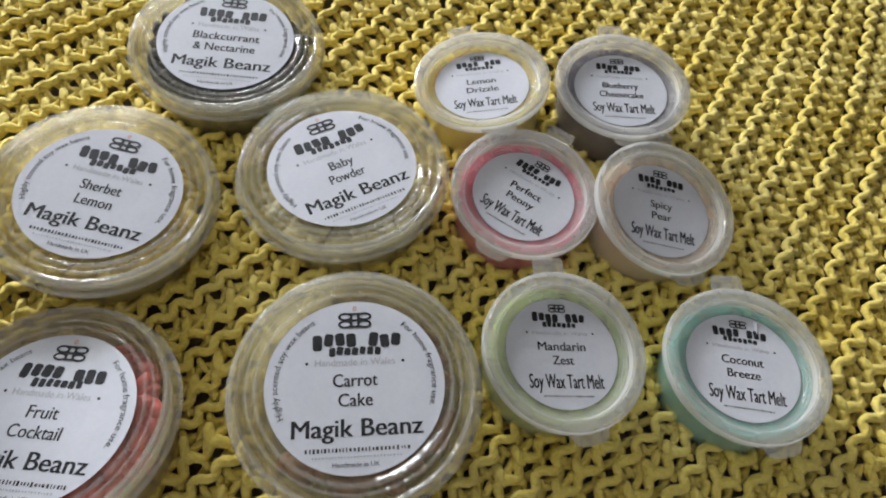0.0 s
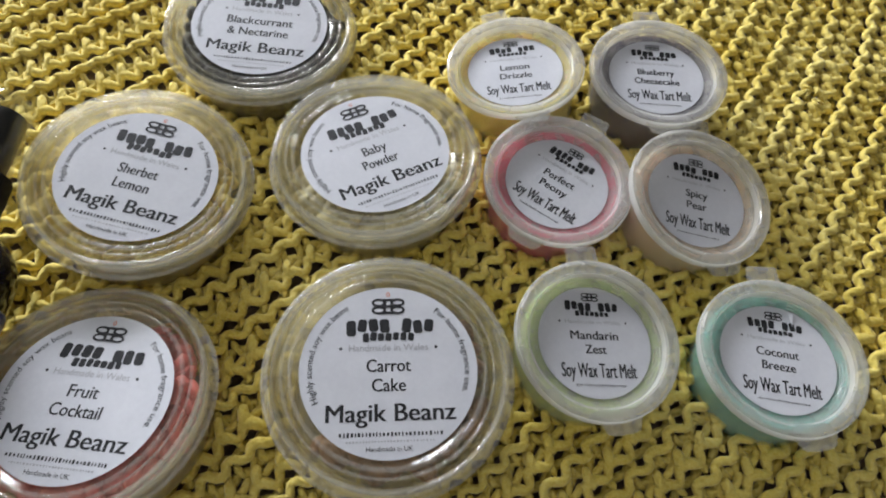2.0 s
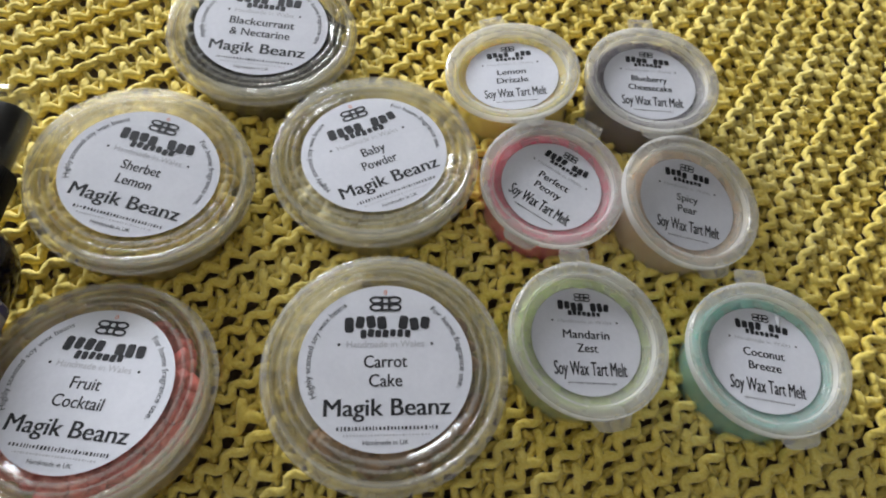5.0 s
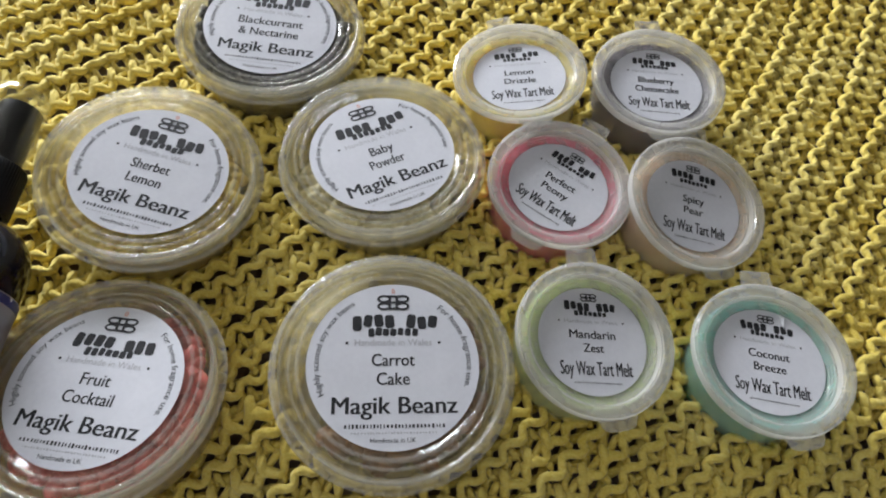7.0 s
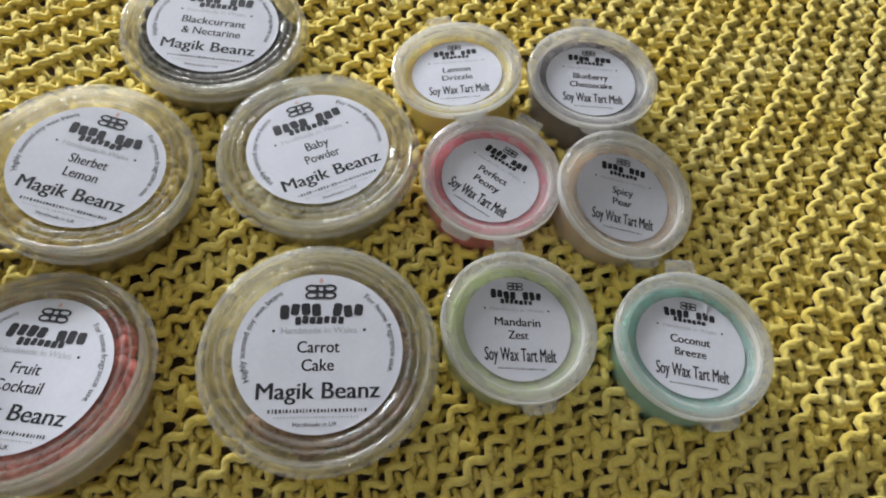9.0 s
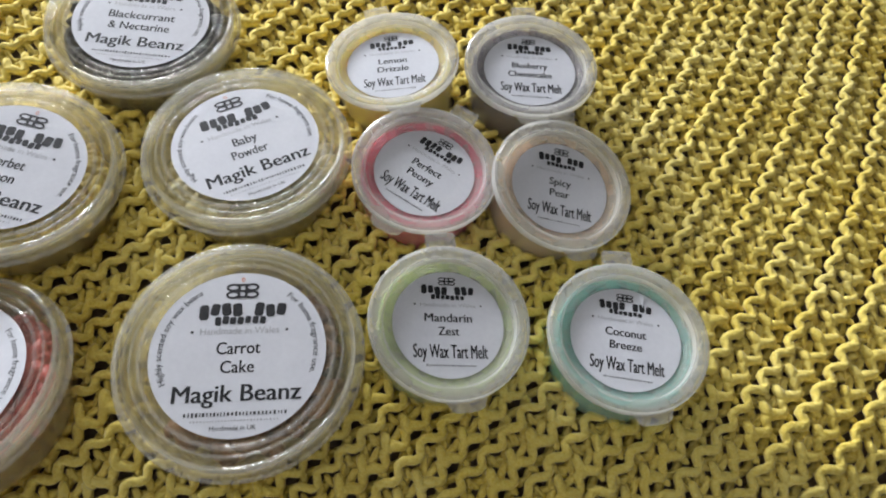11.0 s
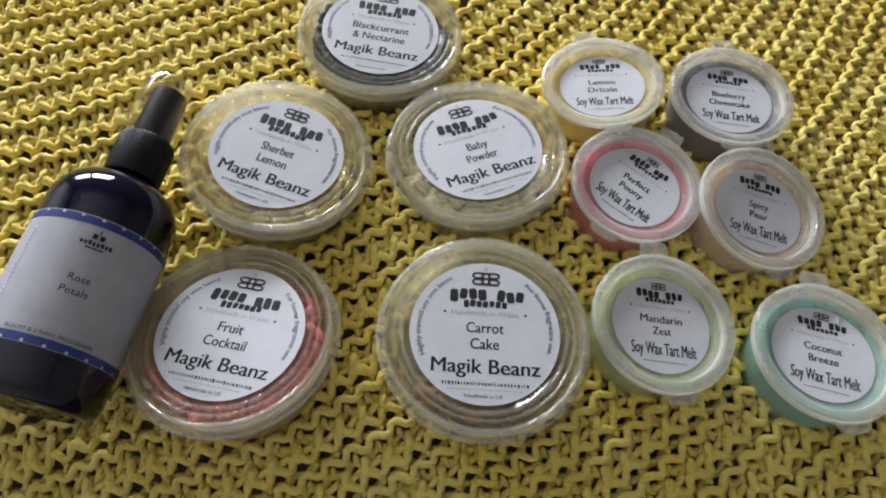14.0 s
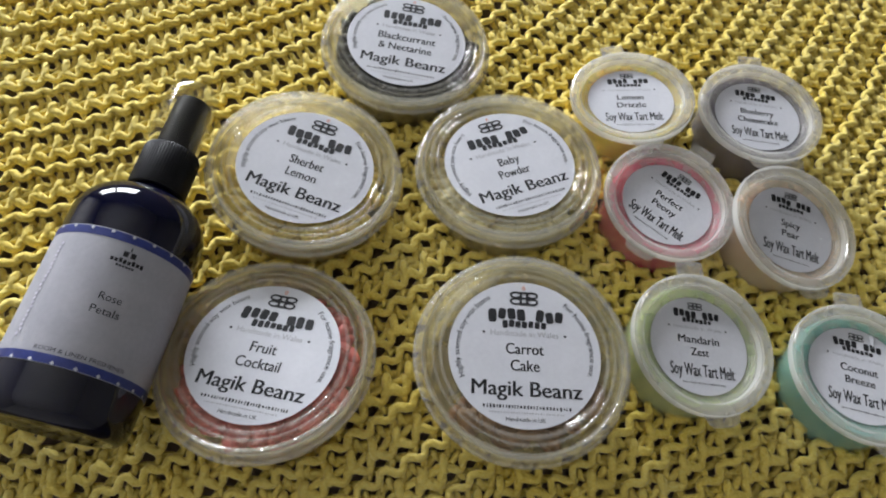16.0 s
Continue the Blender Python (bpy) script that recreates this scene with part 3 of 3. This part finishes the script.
X_LEMON = wax_material("yellow_tart_wax", (0.88, 0.66, 0.06), (0.92, 0.76, 0.16), 0.8)
X_BLUE = wax_material("dark_purple_tart_wax", (0.045, 0.030, 0.085), (0.095, 0.070, 0.150), 0.8)
X_PINK = wax_material("pink_tart_wax", (0.80, 0.035, 0.15), (0.86, 0.09, 0.22), 0.8)
X_PEAR = wax_material("beige_tart_wax", (0.82, 0.58, 0.40), (0.88, 0.70, 0.53), 0.8)
X_GREEN = wax_material("green_tart_wax", (0.46, 0.58, 0.19), (0.55, 0.67, 0.29), 0.8)
X_TEAL = wax_material("turquoise_tart_wax", (0.13, 0.50, 0.44), (0.22, 0.61, 0.55), 0.8)
tart_pot("lemon", "frosted lidded pot of yellow wax on the blanket", [("Lemon", 0.62), ("Drizzle", 0.68)], X_LEMON, 106, -77)
tart_pot("blueberry", "frosted lidded pot of dark purple wax on the blanket", [("Blueberry", 0.78), ("Cheesecake", 0.95)], X_BLUE, 93, -92)
tart_pot("peony", "frosted lidded pot of bright pink wax on the blanket", [("Perfect", 0.66), ("Peony", 0.58)], X_PINK, 60, -118)
tart_pot("pear", "frosted lidded pot of beige wax, leaning on the blanket", [("Spicy", 0.46), ("Pear", 0.42)], X_PEAR, 88, -78)
tart_pot("mandarin", "frosted lidded pot of pale green wax on the blanket", [("Mandarin", 0.86), ("Zest", 0.38)], X_GREEN, 97, -78)
coconut = tart_pot("coconut", "frosted lidded pot of turquoise wax on the blanket", [("Coconut", 0.74), ("Breeze", 0.58)], X_TEAL, 90, -81)

crease = bmesh.new()
cv = [crease.verts.new(v) for v in ((0.0055, 0.0200, 0.0002), (0.0082, 0.0192, 0.0002), (0.0068, 0.0140, 0.0002), (0.0070, 0.0188, 0.0012))]
for f in ((0, 2, 3), (2, 1, 3), (1, 0, 3)):
    crease.faces.new([cv[i] for i in f])
part("crease", crease, PAPER, [c for c in coconut.children if c.name.startswith("label")][0], "pinched fold in the paper", smooth=False)

# ---- spray bottle lying on the blanket ----
bottle = thing("spray_bottle", pose(*BOTTLE_AT) @ pose(0, 0, 0, 0, 0, -BOTTLE_TURN) @ pose(0, 0, 0, BOTTLE_RISE - 90, 0, 0) @ pose(0, 0, 0, 0, 0, 0), "dark cobalt spray bottle with a white label, lying down", "spray bottle")
BR = BOTTLE_R
shoulder = [(BR * math.cos(a) * 0.62 + BR * 0.38, 0.022 + 0.018 * math.sin(a)) for a in (math.pi / 2 * i / 10 for i in range(10))]
body = [(0, -0.0565), (0.018, -0.057), (0.0215, -0.0585), (0.0235, -0.058), (0.0255, -0.056), (BR, -0.052), (BR, -0.03), (BR, 0.0), (BR, 0.02)] + shoulder + [(0.0105, 0.0405), (0.0098, 0.042), (0.0098, 0.050), (0, 0.050)]
part("body", lathe(body, closed=False), COBALT, bottle, "dark cobalt blue glass body", sharp=50)
# ribbed collar
col = bmesh.new()
n = 128
prof = [(0.0100, 0.0432), (0.0118, 0.0432), (0.0121, 0.0440), (0.0121, 0.0622), (0.0116, 0.0634), (0.0090, 0.0638)]
rings = [[col.verts.new(((r - (0.00022 if (i % 2 and 1 < k < 5) else 0)) * math.cos(math.tau * i / n), (r - (0.00022 if (i % 2 and 1 < k < 5) else 0)) * math.sin(math.tau * i / n), z)) for i in range(n)] for k, (r, z) in enumerate(prof)]
for a, b in zip(rings, rings[1:]):
    for i in range(n):
        j = (i + 1) % n
        col.faces.new((a[i], a[j], b[j], b[i]))
part("collar", col, BLACK_PLASTIC, bottle, "ribbed black screw collar", sharp=25)
part("nozzle", lathe([(0, 0.0630), (0.0084, 0.0630), (0.0082, 0.088), (0.0078, 0.0905), (0.0068, 0.0912), (0, 0.0912)], 48, closed=False), BLACK_PLASTIC, bottle, "black spray nozzle")
part("overcap", lathe([(0.0118, 0.0640), (0.0112, 0.093), (0.0104, 0.0973), (0.0086, 0.0990), (0, 0.0994), (0, 0.0986), (0.0083, 0.0982), (0.0097, 0.0966), (0.0105, 0.093), (0.0111, 0.0640)], 64), clear_plastic("overcap_plastic", haze=0.01, rough=0.08, edge=0.35, face=0.035), bottle, "clear plastic overcap").location = (-0.0022, 0, 0)


def wrap(bm_or_co, radius):
    """Bends a flat sheet (x along the girth, y along the axis) round the bottle; the middle faces TEXT_AT."""
    a = bm_or_co[:, 0] / BR
    r = radius + bm_or_co[:, 2]
    return np.stack([r * np.sin(a + TEXT_AT), -r * np.cos(a + TEXT_AT), bm_or_co[:, 1]], 1)


TEXT_AT = 0.0


def sheet(name, x0, x1, y0, y1, lift_, mat, parent, label="", cols=60):
    """A curved piece of printed paper with a little thickness."""
    bm = bmesh.new()
    rows_ = []
    for k in (0, 1):
        for yy in (y0, y1):
            row = []
            for i in range(cols + 1):
                a = (x0 + (x1 - x0) * i / cols) / BR + TEXT_AT
                r = BR + lift_ + (0 if k else -0.00015)
                row.append(bm.verts.new((r * math.sin(a), -r * math.cos(a), yy)))
            rows_.append(row)
    a, b, c, d = rows_
    for i in range(cols):
        for p_, q_ in ((a, b), (c, d), (a, c), (b, d)):
            bm.faces.new((p_[i], p_[i + 1], q_[i + 1], q_[i]))
    return part(name, bm, mat, parent, label)


def bottle_text(name, text, x, y, width, height, mat, parent, lift_=0.00045):
    me, co = letters(text, width, height)
    co[:, 0] += x
    co[:, 1] += y
    co[:, 2] = lift_
    return place_letters(name, me, wrap(co, BR), mat, parent, 0)


def bottle_bars(name, rects, mat, parent, lift_=0.00045):
    co = []
    bm = bars(rects, lift_)
    for v in bm.verts:
        q = wrap(np.array([[v.co.x, v.co.y, v.co.z]]), BR)[0]
        v.co = q
    return tagged(part(name, bm, mat, parent, smooth=False), kind="stuff")


LAB0, LAB1, HALF = -0.0405, 0.0125, 0.050
TEXT_AT = radians(29)
lab = sheet("label", -HALF, HALF, LAB0, LAB1, 0.0002, SHADED_BOTTLE_PAPER, bottle, "white paper label with navy dotted borders")
sheet("border", -HALF, HALF, LAB1 - 0.0036, LAB1 - 0.0004, 0.00032, BLUE_INK, lab)
sheet("border", -HALF, HALF, LAB0 + 0.0002, LAB0 + 0.0034, 0.00032, BLUE_INK, lab)
bottle_bars("dots", [(-HALF + 0.004 + 0.0075 * i, yy, 0.0011, 0.0011, 0.785) for i in range(13) for yy in (LAB1 - 0.0009, LAB0 + 0.0007)], PAPER, lab, 0.0005)
bottle_bars("emblem", [(-0.0013, 0.0045, 0.0018, 0.0021, 0), (0.0013, 0.0045, 0.0018, 0.0021, 0), (0, 0.0066, 0.0005, 0.0016, 0)], INK, lab)
rng = random.Random(4)
bottle_bars("wordmark", [(-0.0052 + 0.0015 * i, 0.0016 + rng.uniform(-0.0002, 0.0002), 0.0011, rng.uniform(0.0013, 0.0019), rng.uniform(-0.15, 0.15)) for i in range(8)] + [(-0.0028 + 0.0011 * i, -0.0003, 0.0008, 0.0008, 0) for i in range(6)], INK, lab)
bottle_text("scent_name", "Rose", 0, -0.0142, 0.0078, 0.0030, INK, lab)
bottle_text("scent_name", "Petals", 0, -0.0194, 0.0100, 0.0030, INK, lab)
bottle_text("range_name", "ROOM & LINEN FRESHENER", -0.001, -0.0362, 0.031, 0.0016, INK, lab)
bottle_bars("side_print", [(-0.0262 + rng.uniform(-0.0006, 0.0006), 0.004 - 0.0017 * i, 0.0013, 0.0011, rng.uniform(-0.4, 0.4)) for i in range(22)], LILAC_INK, lab)


# ---- knitted blanket ----
YARN_R = 0.00184
CENTRE = (-0.474, 0.615)
ROUND = [(v[0], v[1], 0.037) for v in TUBS.values()] + [(v[0], v[1], 0.026) for v in POTS.values()]


def sag(x, y):
    """The height of the blanket: gentle folds, pressed down under what lies on it."""
    z = 0.0016 * noise.noise((x * 9, y * 9, 0.3)) + 0.0012 * noise.noise((x * 24, y * 24, 3.1)) - 0.0006 + crown(y)
    for cx, cy, r in ROUND:
        d = math.hypot(x - cx, y - cy)
        if d < r:
            z -= 0.0078 * min(1.0, (r - d) / 0.006)
    ax, ay = x - BOTTLE_AT[0], y - BOTTLE_AT[1]
    if -0.06 < ay < 0.03 and abs(ax - 0.078 * ay) < 0.016:
        z -= 0.004
    return z


class Tubes:
    """Collects round strands and makes one mesh of them."""

    def __init__(self, sides=6):
        self.sides, self.co, self.quads, self.tw, self.n = sides, [], [], [], 0
        self.ang = np.arange(sides) / sides * math.tau

    def add(self, pts, radii):
        pts, rad = np.asarray(pts, float), np.broadcast_to(np.asarray(radii, float), (len(pts),))
        # rounder bends: one point more between each two
        ext = np.concatenate([2 * pts[:1] - pts[1:2], pts, 2 * pts[-1:] - pts[-2:-1]])
        mid = (-ext[:-3] + 9 * ext[1:-2] + 9 * ext[2:-1] - ext[3:]) / 16
        full, frad = np.empty((2 * len(pts) - 1, 3)), np.empty(2 * len(pts) - 1)
        full[0::2], full[1::2] = pts, mid
        frad[0::2], frad[1::2] = rad, (rad[1:] + rad[:-1]) / 2
        frad[0] *= 0.4
        frad[-1] *= 0.4
        pts, rad = full, frad
        k, s = len(pts), self.sides
        tan = np.gradient(pts, axis=0)
        tan /= np.linalg.norm(tan, axis=1)[:, None] + 1e-12
        side = np.cross(tan, (0.05, 0.03, 1.0))
        side /= np.linalg.norm(side, axis=1)[:, None] + 1e-12
        up = np.cross(side, tan)
        ring = pts[:, None, :] + rad[:, None, None] * (np.cos(self.ang)[None, :, None] * side[:, None, :] + np.sin(self.ang)[None, :, None] * up[:, None, :])
        self.co.append(ring.reshape(-1, 3))
        run = np.concatenate([[0], np.cumsum(np.linalg.norm(np.diff(pts, axis=0), axis=1))]) + (self.n % 977) * 0.0013
        tw = np.zeros((k, s, 3))
        tw[:, :, 0], tw[:, :, 1] = run[:, None], (self.ang / math.tau)[None, :]
        self.tw.append(tw.reshape(-1, 3))
        i, j = np.meshgrid(np.arange(k - 1), np.arange(s), indexing="ij")
        jj = (j + 1) % s
        self.quads.append((np.stack([i * s + j, i * s + jj, (i + 1) * s + jj, (i + 1) * s + j], -1).reshape(-1, 4)) + self.n)
        self.n += k * s

    def mesh(self, name):
        co, quads, tw = np.concatenate(self.co), np.concatenate(self.quads), np.concatenate(self.tw)
        me = bpy.data.meshes.new(name)
        me.vertices.add(len(co))
        me.vertices.foreach_set("co", co.ravel())
        me.loops.add(quads.size)
        me.loops.foreach_set("vertex_index", quads.ravel().astype(np.int32))
        me.polygons.add(len(quads))
        me.polygons.foreach_set("loop_start", np.arange(0, quads.size, 4, dtype=np.int32))
        at = me.attributes.new("twist", "FLOAT_VECTOR", "POINT")
        at.data.foreach_set("vector", tw.ravel())
        me.update(calc_edges=True)
        return me


def knit():
    """Raised zigzag ridges; before each a thicker chain with short free loops on its outer side, and open holes between."""
    rng = np.random.default_rng(7)
    ridges, legs = Tubes(7), Tubes(7)
    x0, x1, y0, y1 = -0.45, 0.45, -0.12, 0.50
    cx, cy = CENTRE

    def at(a, r, z):
        """a: way along the row in radians, r: distance from the centre of the fan."""
        x, y = cx + r * math.cos(a), cy + r * math.sin(a)
        w = 0.0045 * noise.noise((x * 10, y * 10, 7.7))
        x, y = x + w, y + 0.0045 * noise.noise((x * 10, y * 10, 1.7))
        return (x, y, z + sag(x, y))

    r = 0.11
    while r < 1.25:
        row = 0.0242 if r < 0.48 else 0.0242 - 0.0050 * min(1.0, (r - 0.48) / 0.24)
        stitch = 0.0094 + 0.0014 * min(1.0, max(0.0, (r - 0.45) / 0.35))
        da = stitch / r
        a = -math.pi * 0.66 + da * rng.uniform(0, 1)
        shift = rng.uniform(-0.15, 0.15)
        strands = ([], []), ([], []), ([], []), ([], [])
        while a < math.pi * 0.20:
            x, y = cx + r * math.cos(a), cy + r * math.sin(a)
            inside = x0 < x < x1 and y0 < y < y1
            if inside:
                j = rng.normal(0, 1, 16)
                fat = YARN_R * (1 + 0.06 * j[0])
                amp = 0.0014 + 0.0003 * j[1]
                # the ridge: once out and back for each stitch, high above the rest
                for f, off, zz in ((0.0, -amp, 0.0014), (0.30, -amp * 0.75, 0.0019), (0.52, amp * 0.85, 0.0022), (0.80, amp, 0.0017)):
                    strands[0][0].append(at(a + (f + 0.03 * j[2]) * da, r + off, zz + 0.00015 * j[3]))
                    strands[0][1].append(fat)
                # the chain: a thicker wave, lower
                mid = r - row * (0.42 + 0.02 * j[4])
                for f, off, zz in ((0.05, -0.0016, -0.0002), (0.35, -0.0008, 0.0006), (0.62, 0.0022, 0.0003), (0.86, 0.0014, -0.0006)):
                    strands[1][0].append(at(a + (f + shift) * da, mid + off, zz + 0.0003 * j[5]))
                    strands[1][1].append(fat * (1.22 if f < 0.5 else 1.0))
                # a slack strand low between the ridge and the loops of the row that follows
                for f, off in ((0.1, -0.0012), (0.6, 0.0014)):
                    strands[2][0].append(at(a + (f + 0.05 * j[9]) * da, r + row * 0.20 + off, -0.0038))
                    strands[2][1].append(fat * 1.05)
                # and one lower still between the chain and its ridge
                for f, off in ((0.25, 0.0010), (0.75, -0.0012)):
                    strands[3][0].append(at(a + (f + 0.05 * j[10]) * da, r - row * 0.20 + off, -0.0046))
                    strands[3][1].append(fat)
                # a free loop from the chain towards the row before
                u = a + (0.12 + shift + 0.05 * j[6]) * da
                tip = 0.80 + 0.035 * j[7]
                legs.add([at(u + 0.34 * da, r - row * tip, -0.0004 + 0.0004 * j[8]),
                          at(u + 0.28 * da, r - row * (tip - 0.08), 0.0007 + 0.0004 * j[8]),
                          at(u + 0.16 * da, r - row * 0.60, 0.0010),
                          at(u + 0.10 * da, r - row * 0.48, 0.0005),
                          at(u + 0.22 * da, r - row * 0.40, -0.0004)], [fat * 0.5, fat * 1.0, fat * 1.16, fat * 1.12, fat * 0.9])
                # the bar from this loop under the next
                legs.add([at(u + 0.10 * da, r - row * 0.52, -0.0004),
                          at(u + 0.45 * da, r - row * (0.555 + 0.02 * j[9]), -0.0010),
                          at(u + 0.80 * da, r - row * (0.60 + 0.02 * j[10]), -0.0012),
                          at(u + 1.02 * da, r - row * 0.64, -0.0016)], [fat * 0.85, fat * 0.88, fat * 0.88, fat * 0.8])
                # the link from the chain up to the ridge
                legs.add([at(u + 0.46 * da, r - row * 0.36, -0.0008),
                          at(u + (0.56 + 0.05 * j[11]) * da, r - row * 0.22, -0.0012),
                          at(u + (0.50 + 0.05 * j[12]) * da, r - row * 0.08, -0.0002)], [fat * 0.85, fat * 0.8, fat * 0.85])
                # strands from the ridge back under to the loops of the row that follows
                legs.add([at(a + 0.70 * da, r + row * 0.02, -0.0002),
                          at(a + (0.82 + 0.06 * j[13]) * da, r + row * 0.12, -0.0018),
                          at(a + (0.66 + 0.06 * j[14]) * da, r + row * 0.28, -0.0026),
                          at(a + 0.40 * da, r + row * 0.46, -0.0022)], [fat * 0.9, fat * 0.9, fat * 0.9, fat * 0.8])
                legs.add([at(a + 0.20 * da, r + row * 0.02, -0.0004),
                          at(a + (0.16 + 0.06 * j[15]) * da, r + row * 0.15, -0.0024),
                          at(a + (0.34 + 0.06 * j[9]) * da, r + row * 0.36, -0.0034)], [fat * 0.9, fat * 0.85, fat * 0.8])
            else:
                for (line, rad), store in zip(strands, (ridges, legs, legs, legs)):
                    if len(line) > 3:
                        store.add(line, rad)
                    line.clear()
                    rad.clear()
            a += da
        for (line, rad), store in zip(strands, (ridges, legs, legs, legs)):
            if len(line) > 3:
                store.add(line, rad)
        r += row
    return ridges, legs


ridges, legs = knit()
blanket = thing("knitted_blanket", pose(0, 0, 0), "yellow open-knit cotton blanket with raised wavy ridges", "blanket")
tagged(link("ridge_yarn", ridges.mesh("ridge_yarn"), YARN, blanket), kind="stuff")
tagged(link("loop_yarn", legs.mesh("loop_yarn"), YARN, blanket), kind="stuff")
# a knotted yarn end
tuft = Tubes(6)
rng2 = np.random.default_rng(3)
for i in range(9):
    a = rng2.uniform(0, math.tau)
    s = rng2.uniform(0.004, 0.009)
    tuft.add([(0.177 + 0.002 * math.cos(a), 0.226 + 0.002 * math.sin(a), 0.0005), (0.177 + s * 0.5 * math.cos(a), 0.226 + s * 0.6 * math.sin(a), 0.0032), (0.177 + s * math.cos(a + 0.5), 0.226 + s * math.sin(a + 0.5), 0.0022)], [0.0010, 0.0009, 0.0005])
link("knot", tuft.mesh("knot"), YARN, blanket, "knotted loose yarn end")
